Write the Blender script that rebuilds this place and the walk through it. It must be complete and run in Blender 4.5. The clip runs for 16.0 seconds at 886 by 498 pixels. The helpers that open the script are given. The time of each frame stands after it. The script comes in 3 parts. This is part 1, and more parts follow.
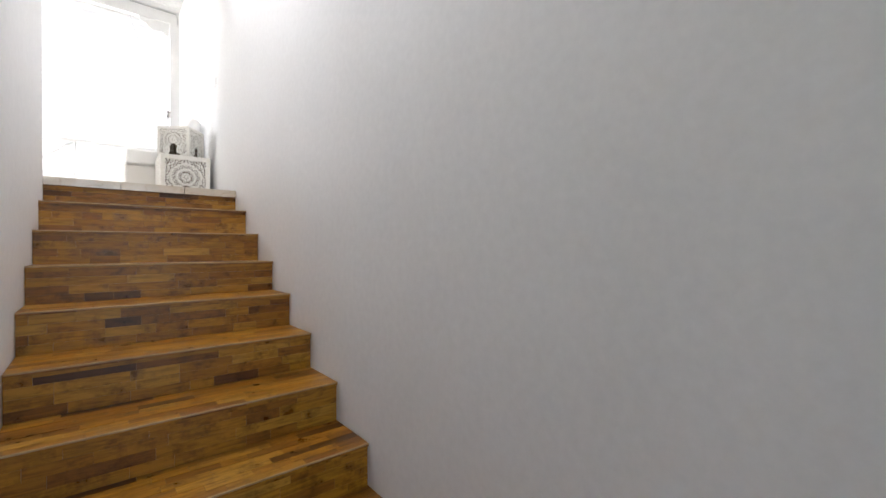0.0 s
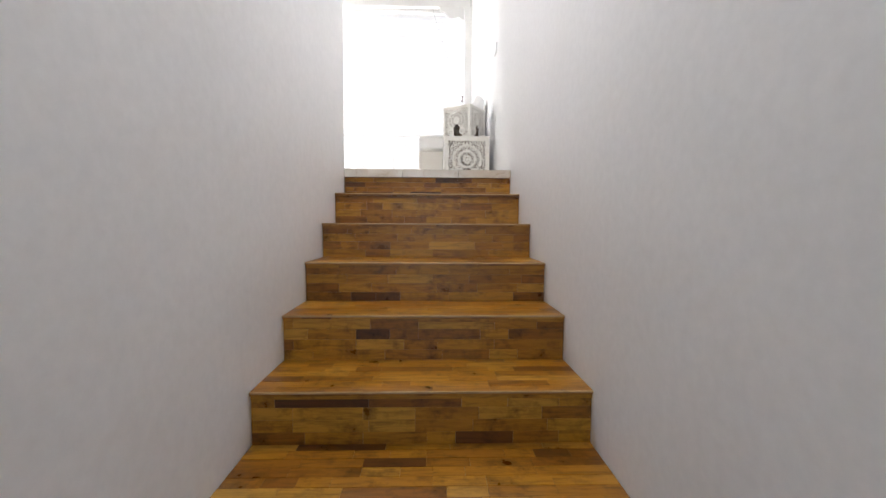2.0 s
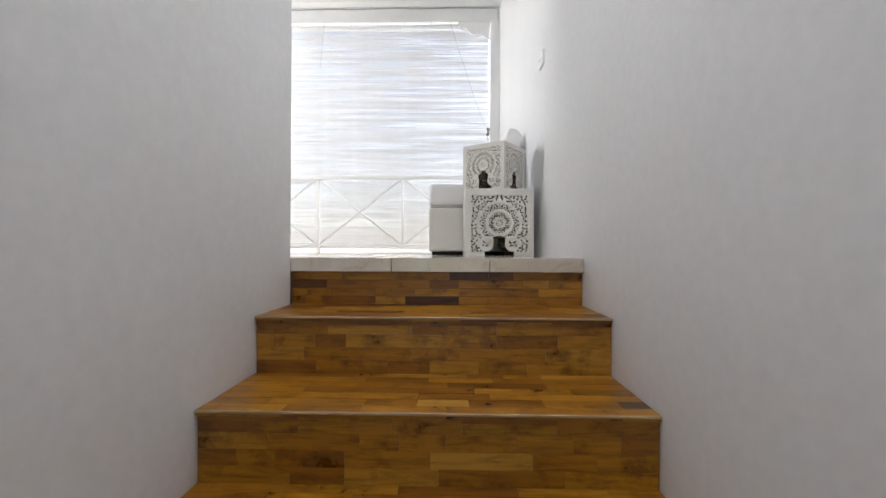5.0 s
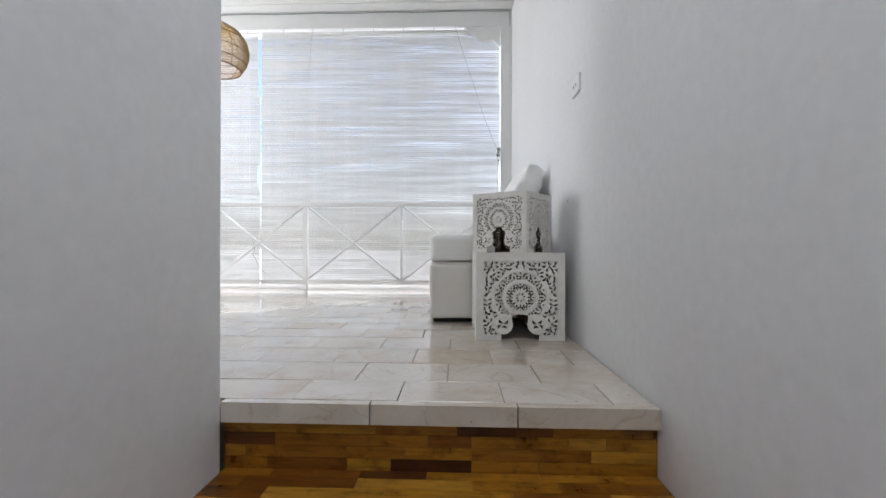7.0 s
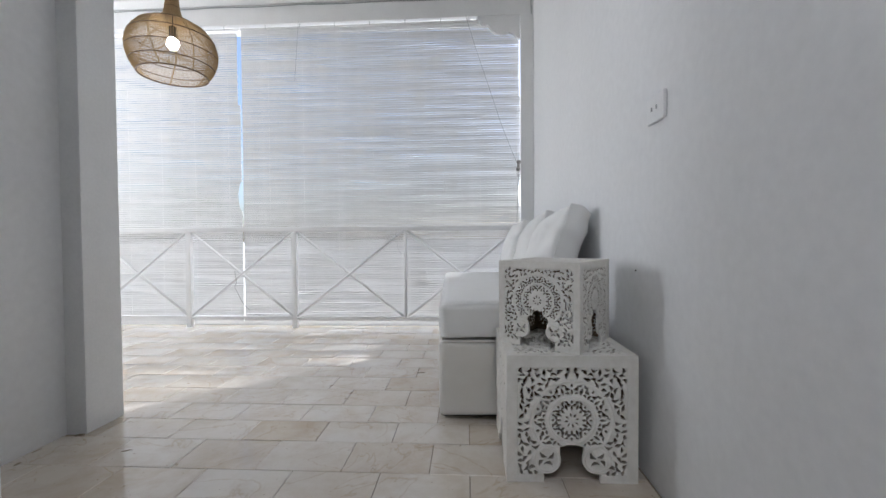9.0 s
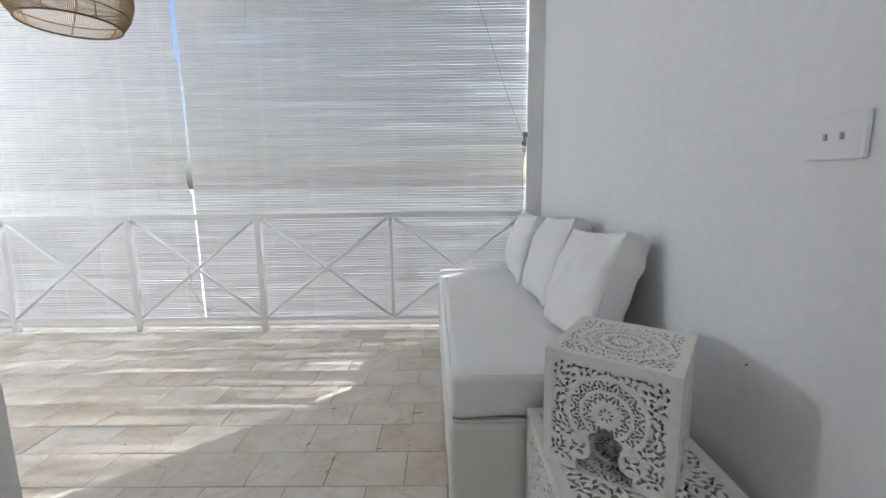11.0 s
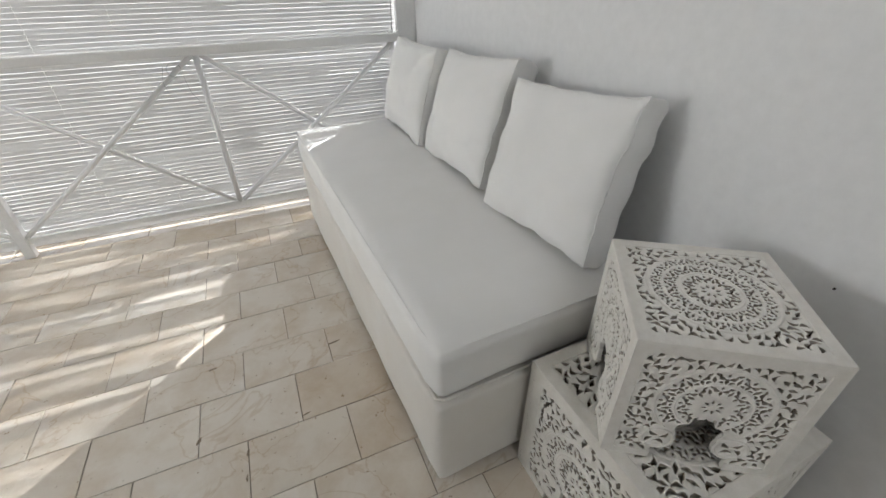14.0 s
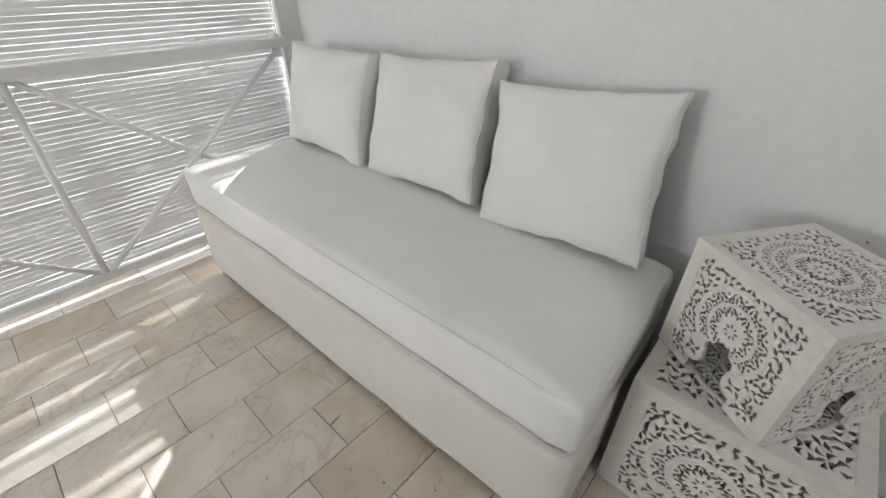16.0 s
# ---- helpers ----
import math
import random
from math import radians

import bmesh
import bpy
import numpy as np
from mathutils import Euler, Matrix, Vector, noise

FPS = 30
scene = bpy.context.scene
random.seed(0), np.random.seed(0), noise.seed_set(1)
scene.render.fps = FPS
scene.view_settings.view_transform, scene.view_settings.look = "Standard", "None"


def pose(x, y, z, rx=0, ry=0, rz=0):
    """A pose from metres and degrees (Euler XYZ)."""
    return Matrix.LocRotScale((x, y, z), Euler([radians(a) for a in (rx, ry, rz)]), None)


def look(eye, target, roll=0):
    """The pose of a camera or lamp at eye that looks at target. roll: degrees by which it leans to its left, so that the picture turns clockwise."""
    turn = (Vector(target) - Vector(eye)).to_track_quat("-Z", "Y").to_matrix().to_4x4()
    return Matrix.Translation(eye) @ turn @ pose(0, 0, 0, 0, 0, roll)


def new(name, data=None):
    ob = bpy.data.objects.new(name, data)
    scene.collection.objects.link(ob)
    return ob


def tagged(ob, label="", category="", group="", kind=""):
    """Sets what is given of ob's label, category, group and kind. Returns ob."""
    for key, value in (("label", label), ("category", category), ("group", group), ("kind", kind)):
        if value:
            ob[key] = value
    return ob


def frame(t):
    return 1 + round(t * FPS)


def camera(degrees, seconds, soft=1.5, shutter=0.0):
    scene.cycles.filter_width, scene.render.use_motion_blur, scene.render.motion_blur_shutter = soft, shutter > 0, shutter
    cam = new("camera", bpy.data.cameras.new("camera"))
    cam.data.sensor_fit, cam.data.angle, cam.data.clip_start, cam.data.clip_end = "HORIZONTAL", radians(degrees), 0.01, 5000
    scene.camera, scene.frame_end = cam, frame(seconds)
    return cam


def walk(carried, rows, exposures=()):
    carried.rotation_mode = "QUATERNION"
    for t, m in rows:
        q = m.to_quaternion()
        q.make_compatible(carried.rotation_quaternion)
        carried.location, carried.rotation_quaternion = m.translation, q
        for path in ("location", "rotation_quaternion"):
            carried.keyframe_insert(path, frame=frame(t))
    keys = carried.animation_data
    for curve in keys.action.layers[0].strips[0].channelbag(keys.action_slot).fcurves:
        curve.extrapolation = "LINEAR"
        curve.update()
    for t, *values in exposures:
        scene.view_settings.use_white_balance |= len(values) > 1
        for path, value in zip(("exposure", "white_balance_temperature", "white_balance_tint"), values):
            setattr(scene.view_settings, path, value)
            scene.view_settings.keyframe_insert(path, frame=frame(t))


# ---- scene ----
cam = camera(93.5, 16.0)
PATH = [
    (0, (-0.906, -3.803, -0.49), (0.373, -2.265, -0.492), -0.2),
    (0.5, (-0.818, -3.692, -0.395), (0.075, -1.904, -0.466), 0.2),
    (1, (-0.733, -3.473, -0.401), (-0.303, -1.524, -0.532), 0.3),
    (1.5, (-0.637, -3.227, -0.391), (-0.512, -1.235, -0.516), 0.2),
    (2, (-0.561, -2.975, -0.373), (-0.507, -0.98, -0.5), 0.3),
    (2.5, (-0.522, -2.692, -0.375), (-0.474, -0.696, -0.492), 0.3),
    (3, (-0.515, -2.441, -0.345), (-0.476, -0.442, -0.392), 0.4),
    (3.5, (-0.5, -2.197, -0.269), (-0.48, -0.197, -0.266), 0.3),
    (4, (-0.509, -2.01, -0.161), (-0.53, -0.01, -0.145), 0.3),
    (6.5, (-0.527, -1.227, 0.31), (-0.591, 0.772, 0.31), 0.2),
    (7, (-0.535, -1.107, 0.416), (-0.606, 0.892, 0.416), 0.2),
    (7.5, (-0.528, -0.957, 0.482), (-0.604, 1.042, 0.478), -0.0),
    (8, (-0.524, -0.797, 0.608), (-0.611, 1.201, 0.593), 0.0),
    (8.5, (-0.545, -0.641, 0.665), (-0.642, 1.357, 0.636), -0.0),
    (9, (-0.573, -0.5, 0.763), (-0.687, 1.497, 0.718), -0.4),
    (11.5, (-0.733, 0.144, 1.093), (-0.671, 2.091, 0.639), -0.9),
    (12, (-0.763, 0.266, 1.082), (-0.591, 2.156, 0.453), -1.0),
    (12.5, (-0.755, 0.426, 1.1), (-0.462, 2.239, 0.309), -1.2),
    (13, (-0.756, 0.524, 1.15), (-0.36, 2.245, 0.211), -1.3),
    (13.5, (-0.802, 0.602, 1.15), (-0.291, 2.221, 0.094), -1.1),
    (14, (-0.904, 0.689, 1.151), (-0.238, 2.214, 0.042), -0.7),
    (14.5, (-0.981, 0.781, 1.147), (-0.167, 2.224, 0.026), -0.5),
    (15, (-1.045, 0.899, 1.138), (-0.069, 2.234, 0.013), -0.1),
    (15.5, (-1.109, 1.016, 1.14), (0.012, 2.234, 0.018), 0.4),
    (16, (-1.182, 1.121, 1.146), (0.046, 2.23, 0.023), 0.3),
]
EXPOSURES = [(0, 2.52, 6330, 13), (2.5, 2.42, 6320, 14), (4.2, 2.05, 6250, 12), (6.5, 1.5, 6000, 12), (9, 1.0, 5880, 12), (11.5, 0.8, 5940, 10), (13, 0.86, 6180, 10), (16, 0.98, 6360, 10)]
walk(cam, [(t, look(eye, target, roll)) for t, eye, target, roll in PATH], EXPOSURES)

# ---- light ----
SUN_TO = Vector((0.74 * math.cos(radians(37)), 0.67 * math.cos(radians(37)), math.sin(radians(37)))).normalized()
world = bpy.data.worlds.new("sky")
scene.world = world
world.use_nodes = True
wn = world.node_tree.nodes
sky = wn.new("ShaderNodeTexSky")
sky.sky_type, sky.sun_disc = "NISHITA", False
sky.dust_density, sky.air_density = 3.0, 0.9
sky.sun_elevation, sky.sun_rotation = radians(37), math.atan2(SUN_TO.x, SUN_TO.y)
world.node_tree.links.new(sky.outputs[0], wn["Background"].inputs[0])
wn["Background"].inputs[1].default_value = 0.13
sun = new("sun", bpy.data.lights.new("sun", "SUN"))
sun.data.energy, sun.data.angle, sun.data.color = 5.0, radians(0.5), (1.0, 0.99, 0.98)
sun.matrix_world = look(SUN_TO * 20, (0, 0, 0))


def fill_light(name, eye, target, wide, high, watts):
    """An area lamp standing in for sky light in an unseen, made-up opening."""
    ob = new(name, bpy.data.lights.new(name, "AREA"))
    ob.data.shape, ob.data.size, ob.data.size_y = "RECTANGLE", wide, high
    ob.data.energy, ob.data.color = watts, (1.0, 0.98, 0.945)
    ob.matrix_world = look(eye, target)


# Three added lamps brighten the room, lower room and stairs; no source is known.
fill_light("fill_west", (-6.6, 2.5, 1.4), (-5.3, 2.4, 3.7), 0.95, 2.2, 66)
fill_light("fill_low", (-0.8, -8.3, -0.2), (-0.8, 0, -0.2), 4.2, 2.2, 3.0)
fill_light("fill_roof", (-0.58, -1.2, 2.92), (-0.58, -1.2, 0), 0.7, 1.4, 6.3)


# ---- materials ----
def material(name):
    m = bpy.data.materials.new(name)
    m.use_nodes = True
    nt = m.node_tree
    return m, nt, nt.nodes["Principled BSDF"]


def noise_node(nt, scale, detail=4.0, rough=0.55, vec=None, distort=0.0):
    n = nt.nodes.new("ShaderNodeTexNoise")
    n.inputs["Scale"].default_value, n.inputs["Detail"].default_value = scale, detail
    n.inputs["Roughness"].default_value, n.inputs["Distortion"].default_value = rough, distort
    if vec:
        nt.links.new(vec, n.inputs["Vector"])
    return n


def ramp(nt, fac, stops):
    r = nt.nodes.new("ShaderNodeValToRGB")
    while len(r.color_ramp.elements) < len(stops):
        r.color_ramp.elements.new(0.5)
    for e, (p, c) in zip(r.color_ramp.elements, stops):
        e.position, e.color = p, (*c, 1)
    nt.links.new(fac, r.inputs[0])
    return r


def mix(nt, fac, a, b, mode="MIX"):
    n = nt.nodes.new("ShaderNodeMix")
    n.data_type, n.blend_type = "RGBA", mode
    for sock, v in ((n.inputs[0], fac), (n.inputs[6], a), (n.inputs[7], b)):
        if isinstance(v, (int, float)):
            sock.default_value = v
        elif isinstance(v, tuple):
            sock.default_value = (*v, 1)
        else:
            nt.links.new(v, sock)
    return n.outputs[2]


def bump(nt, bsdf, height, strength, distance):
    b = nt.nodes.new("ShaderNodeBump")
    b.inputs["Strength"].default_value, b.inputs["Distance"].default_value = strength, distance
    nt.links.new(height, b.inputs["Height"])
    nt.links.new(b.outputs[0], bsdf.inputs["Normal"])


def surface(name, c1, c2, big=2.0, fine=60.0, rough=0.6, rough2=None, relief=0.2, depth=0.002, metal=0.0):
    """Paint, plaster, cloth or metal: two colours in large stains, fine grain and relief."""
    m, nt, b = material(name)
    co = nt.nodes.new("ShaderNodeTexCoord").outputs["Object"]
    n1, n2 = noise_node(nt, big, 5, 0.6, co), noise_node(nt, fine, 4, 0.6, co)
    r1 = ramp(nt, n1.outputs[0], [(0.3, c1), (0.7, c2)])
    f = ramp(nt, n2.outputs[0], [(0.25, (0.93, 0.93, 0.93)), (0.75, (1, 1, 1))])
    nt.links.new(mix(nt, 1.0, r1.outputs[0], f.outputs[0], "MULTIPLY"), b.inputs["Base Color"])
    rr = ramp(nt, n1.outputs[0], [(0.3, (rough,) * 3), (0.7, (rough2 or rough,) * 3)])
    nt.links.new(rr.outputs[0], b.inputs["Roughness"])
    b.inputs["Metallic"].default_value = metal
    bump(nt, b, n2.outputs[0], relief, depth)
    return m


def see_through(m, colour, share):
    """Lets part of the light through a thin leaf, cloth or slat."""
    nt = m.node_tree
    out, b = nt.nodes["Material Output"], nt.nodes["Principled BSDF"]
    t = nt.nodes.new("ShaderNodeBsdfTranslucent")
    t.inputs[0].default_value = (*colour, 1)
    s = nt.nodes.new("ShaderNodeMixShader")
    s.inputs[0].default_value = share
    nt.links.new(b.outputs[0], s.inputs[1])
    nt.links.new(t.outputs[0], s.inputs[2])
    nt.links.new(s.outputs[0], out.inputs["Surface"])
    return m


WALL = surface("white_wall_paint", (0.80, 0.80, 0.795), (0.84, 0.84, 0.835), 1.3, 30, 0.55, 0.65, 0.003, 0.003)
CEIL = surface("white_ceiling_paint", (0.79, 0.79, 0.78), (0.84, 0.84, 0.83), 2, 60, 0.6)
TRIM = surface("white_gloss_paint", (0.80, 0.80, 0.79), (0.85, 0.85, 0.84), 6, 90, 0.3, 0.45, 0.15, 0.001)
CARVED = surface("whitewashed_carved_wood", (0.75, 0.72, 0.65), (0.84, 0.815, 0.755), 14, 160, 0.5, 0.65, 0.35, 0.001)
LINEN = surface("white_cotton", (0.855, 0.845, 0.815), (0.895, 0.885, 0.86), 5, 900, 0.9, 0.95, 0.25, 0.0006)
CREAM = surface("cream_upholstery", (0.76, 0.72, 0.655), (0.81, 0.785, 0.735), 4, 900, 0.9, 0.95, 0.3, 0.0006)
PLASTIC = surface("white_switch_plastic", (0.82, 0.82, 0.81), (0.84, 0.84, 0.83), 10, 200, 0.3, 0.35, 0.05, 0.0005)
BARE = surface("bare_brown_wood", (0.11, 0.072, 0.042), (0.20, 0.135, 0.08), 20, 120, 0.7)
# Thin paint on the cut walls, darkened to add shade inside the holes.
CUT_WOOD = surface("shaded_cut_wood", (0.32, 0.275, 0.215), (0.55, 0.51, 0.44), 40, 160, 0.75)
# Near-black for small fittings and for the painted shade under the daybed.
DARK = surface("gap_shade_and_fittings", (0.03, 0.028, 0.026), (0.05, 0.045, 0.04), 8, 90, 0.8)
CORD = surface("grey_cord", (0.22, 0.21, 0.20), (0.33, 0.32, 0.30), 40, 400, 0.8)
CABLE = surface("grey_cable", (0.30, 0.31, 0.31), (0.42, 0.43, 0.43), 20, 200, 0.5)
RATTAN = surface("honey_rattan", (0.33, 0.215, 0.09), (0.46, 0.33, 0.17), 9, 160, 0.5, 0.65, 0.4, 0.001)
GROUT = surface("dark_grout", (0.20, 0.16, 0.11), (0.33, 0.27, 0.2), 20, 200, 0.9)
PALE_GROUND = surface("pale_ground", (0.55, 0.54, 0.50), (0.66, 0.65, 0.61), 1.2, 30, 0.8)
GRASS = surface("garden_grass", (0.05, 0.08, 0.02), (0.10, 0.12, 0.04), 2, 60, 0.9)
BARK = surface("bark", (0.10, 0.075, 0.05), (0.2, 0.16, 0.11), 6, 50, 0.9, relief=0.6, depth=0.01)
LEAF = see_through(surface("leaf_green", (0.07, 0.11, 0.035), (0.12, 0.16, 0.06), 3, 30, 0.4), (0.16, 0.24, 0.06), 0.5)
SLAT = see_through(surface("white_bamboo_slat", (0.74, 0.74, 0.72), (0.84, 0.84, 0.83), 7, 120, 0.5, 0.6, 0.3, 0.001), (0.87, 0.87, 0.87), 0.12)
BULB, _nt, _b = material("lit_bulb")
_b.inputs["Emission Color"].default_value, _b.inputs["Emission Strength"].default_value = (1.0, 0.93, 0.82, 1), 20.0


def wood_material():
    m, nt, b = material("oiled_block_wood")
    co, info = nt.nodes.new("ShaderNodeTexCoord").outputs["Object"], nt.nodes.new("ShaderNodeObjectInfo")
    sh = nt.nodes.new("ShaderNodeVectorMath")
    sh.operation = "MULTIPLY_ADD"
    nt.links.new(info.outputs["Random"], sh.inputs[0])
    sh.inputs[1].default_value = (37, 53, 71)
    nt.links.new(co, sh.inputs[2])
    mp = nt.nodes.new("ShaderNodeMapping")
    mp.inputs["Scale"].default_value = (1.2, 10, 10)
    nt.links.new(sh.outputs[0], mp.inputs[0])
    grain = noise_node(nt, 6, 6, 0.65, mp.outputs[0], 0.6)
    stain = noise_node(nt, 11, 5, 0.65, sh.outputs[0])
    base = ramp(nt, info.outputs["Random"], [(0.0, (0.06, 0.016, 0.003)), (0.07, (0.22, 0.078, 0.007)), (0.4, (0.36, 0.15, 0.010)), (0.8, (0.43, 0.195, 0.013)), (1.0, (0.50, 0.26, 0.035))])
    g = ramp(nt, grain.outputs[0], [(0.3, (0.5, 0.45, 0.4)), (0.55, (1, 1, 1)), (0.8, (1.15, 1.12, 1.05))])
    s = ramp(nt, stain.outputs[0], [(0.30, (0.20, 0.12, 0.07)), (0.50, (1, 1, 1))])
    c = mix(nt, 1.0, base.outputs[0], g.outputs[0], "MULTIPLY")
    nt.links.new(mix(nt, 0.8, c, s.outputs[0], "MULTIPLY"), b.inputs["Base Color"])
    r = ramp(nt, stain.outputs[0], [(0.3, (0.26,) * 3), (0.7, (0.42,) * 3)])
    nt.links.new(r.outputs[0], b.inputs["Roughness"])
    bump(nt, b, grain.outputs[0], 0.15, 0.001)
    return m


def marble_material():
    m, nt, b = material("cream_marble")
    co, info = nt.nodes.new("ShaderNodeTexCoord").outputs["Object"], nt.nodes.new("ShaderNodeObjectInfo")
    sh = nt.nodes.new("ShaderNodeVectorMath")
    sh.operation = "MULTIPLY_ADD"
    nt.links.new(info.outputs["Random"], sh.inputs[0])
    sh.inputs[1].default_value = (41, 67, 23)
    nt.links.new(co, sh.inputs[2])
    cloud = noise_node(nt, 6, 5, 0.65, sh.outputs[0], 0.25)
    vein = noise_node(nt, 2.6, 5, 0.5, sh.outputs[0], 1.2)
    pit = noise_node(nt, 38, 3, 0.7, sh.outputs[0])
    tone = ramp(nt, info.outputs["Random"], [(0.0, (0.61, 0.53, 0.42)), (0.2, (0.665, 0.60, 0.505)), (0.6, (0.69, 0.635, 0.55)), (1.0, (0.73, 0.685, 0.61))])
    cl = ramp(nt, cloud.outputs[0], [(0.3, (0.82, 0.75, 0.66)), (0.6, (1, 1, 1))])
    ve = ramp(nt, vein.outputs[0], [(0.49, (1, 1, 1)), (0.5, (0.72, 0.60, 0.45)), (0.51, (1, 1, 1))])
    pi = ramp(nt, pit.outputs[0], [(0.27, (0.45, 0.36, 0.26)), (0.33, (1, 1, 1))])
    c = mix(nt, 0.9, tone.outputs[0], cl.outputs[0], "MULTIPLY")
    c = mix(nt, 0.45, c, ve.outputs[0], "MULTIPLY")
    nt.links.new(mix(nt, 0.8, c, pi.outputs[0], "MULTIPLY"), b.inputs["Base Color"])
    r = ramp(nt, cloud.outputs[0], [(0.3, (0.13,) * 3), (0.7, (0.06,) * 3)])
    nt.links.new(r.outputs[0], b.inputs["Roughness"])
    b.inputs["Coat Weight"].default_value, b.inputs["Coat Roughness"].default_value = 0.6, 0.05
    bump(nt, b, cloud.outputs[0], 0.04, 0.002)
    return m


# Paler wood for the strip along the front of each tread.
PALE_EDGE = surface("pale_wood_edge", (0.34, 0.21, 0.09), (0.52, 0.37, 0.2), 9, 120, 0.35, 0.5, 0.3, 0.001)
WOOD, MARBLE = wood_material(), marble_material()


# ---- building helpers ----
def link_mesh(name, me, mat, parent=None, m=None):
    ob = new(name, me)
    if mat and not me.materials:
        me.materials.append(mat)
    if parent:
        ob.parent = parent
    if m is not None:
        ob.matrix_local = m
    return ob


def to_mesh(name, bm, smooth=False):
    me = bpy.data.meshes.new(name)
    bmesh.ops.recalc_face_normals(bm, faces=bm.faces[:])
    if smooth:
        for f in bm.faces:
            f.smooth = True
    bm.to_mesh(me)
    bm.free()
    return me


def part(name, bm, mat, parent=None, label="", m=None, smooth=False):
    ob = link_mesh(name, to_mesh(name, bm, smooth), mat, parent, m)
    return tagged(ob, label) if label else ob


def add_box(bm, x0, y0, z0, x1, y1, z1, bevel=0.0, seg=2):
    r = bmesh.ops.create_cube(bm, size=1, matrix=Matrix.Translation(((x0 + x1) / 2, (y0 + y1) / 2, (z0 + z1) / 2)) @ Matrix.Diagonal((x1 - x0, y1 - y0, z1 - z0, 1)))
    if bevel:
        edges = list({e for v in r["verts"] for e in v.link_edges})
        bmesh.ops.bevel(bm, geom=edges, offset=bevel, segments=seg, affect="EDGES", profile=0.6)
    return bm


def box(x0, y0, z0, x1, y1, z1, bevel=0.0, seg=2):
    return add_box(bmesh.new(), x0, y0, z0, x1, y1, z1, bevel, seg)


def thing(name, loc=(0, 0, 0), rz=0.0):
    ob = new(name)
    ob.empty_display_size = 0.1
    ob.matrix_world = pose(*loc, 0, 0, rz)
    return ob


def bar(bm, a, b, r, sides=8):
    a, b = Vector(a), Vector(b)
    d = b - a
    bmesh.ops.create_cone(bm, cap_ends=True, segments=sides, radius1=r, radius2=r, depth=d.length, matrix=Matrix.Translation((a + b) / 2) @ d.to_track_quat("Z", "Y").to_matrix().to_4x4())
    return bm


def tube(pts, r, sides=6, closed=False):
    """A tube along a smooth line."""
    bm, rings, n = bmesh.new(), [], len(pts)
    pts = [Vector(p) for p in pts]
    for i, p in enumerate(pts):
        t = (pts[(i + 1) % n] - pts[i - 1]) if closed else pts[min(i + 1, n - 1)] - pts[max(i - 1, 0)]
        q = t.to_track_quat("Z", "Y")
        rings.append([bm.verts.new(p + q @ Vector((r * math.cos(a), r * math.sin(a), 0))) for a in [2 * math.pi * k / sides for k in range(sides)]])
    for i in range(n if closed else n - 1):
        a, b = rings[i], rings[(i + 1) % n]
        for k in range(sides):
            bm.faces.new((a[k], a[(k + 1) % sides], b[(k + 1) % sides], b[k]))
    if not closed:
        bm.faces.new(rings[0]), bm.faces.new(rings[-1])
    return bm


def extrude_outline(pts, depth, axis="y"):
    """A flat outline in x and z, given depth along y."""
    bm = bmesh.new()
    f = [bm.verts.new((x, 0, z)) for x, z in pts]
    k = [bm.verts.new((x, depth, z)) for x, z in pts]
    bm.faces.new(f), bm.faces.new(k[::-1])
    for i in range(len(pts)):
        j = (i + 1) % len(pts)
        bm.faces.new((f[i], k[i], k[j], f[j]))
    return bm


def structure(name, bm, mat, label="", smooth=False):
    return tagged(part(name, bm, mat, smooth=smooth), label, kind="structure")


# ---- plan ----
W, RISE, LOW, TOP = 1.178, 0.19, -1.52, 2.83
NOSE = [0.0, -0.302, -0.621, -0.945, -1.263, -1.585, -1.906, -2.21]
FRONT = 3.10     # inner face of the window post and beam
LEFT, WEST = -6.5, -6.2

wall_e = structure("wall_east", box(0, -4.4, LOW - 0.1, 0.2, 3.14, TOP), WALL, "long white plastered wall beside the stairs")
wall_w = structure("wall_stair_west", box(-2.168, -4.4, LOW - 0.1, -W, 0, TOP), WALL, "thick white plastered wall beside the stairs")
structure("wall_hall_west", box(-2.37, 0, -0.2, -2.172, 1.06, TOP), WALL, "white plastered wall")
structure("pillar", box(-2.37, 1.06, -0.2, -2.088, 1.24, TOP, 0.004), TRIM, "white painted pillar at the end of a wall")
structure("wall_room_south", box(LEFT, 1.04, -0.2, -2.372, 1.235, TOP), WALL, "white plastered wall")
structure("wall_room_north", box(LEFT, FRONT, -0.2, WEST - 0.002, 3.3, TOP), WALL, "white plastered wall beside the window")
# The opening is made up, out of view, to let the west lamp in.
west = box(LEFT - 0.2, 1.04, -0.2, LEFT, 1.30, TOP)
add_box(west, LEFT - 0.2, 3.0, -0.2, LEFT, 3.36, TOP)
add_box(west, LEFT - 0.2, 1.30, 2.55, LEFT, 3.0, TOP)
add_box(west, LEFT - 0.2, 1.30, -0.2, LEFT, 3.0, 0.15)
structure("wall_room_west", west, WALL, "unseen white wall with an opening added for a fill lamp")
# unseen lower room, behind the start of the walk, open south for the fill
LC = 1.25
low = box(-3.2, -8.4, LOW - 0.1, -3.0, -4.2, LC)
add_box(low, 1.6, -8.4, LOW - 0.1, 1.8, -4.2, LC)
add_box(low, -3.2, -4.4, LOW - 0.1, -2.17, -4.2, LC)
add_box(low, 0.2, -4.4, LOW - 0.1, 1.8, -4.2, LC)
add_box(low, -W, -4.4, LC, 0, -4.2, TOP)
add_box(low, -3.0, -8.4, LOW - 0.1, -2.9, -8.2, LC)
add_box(low, 1.3, -8.4, LOW - 0.1, 1.6, -8.2, LC)
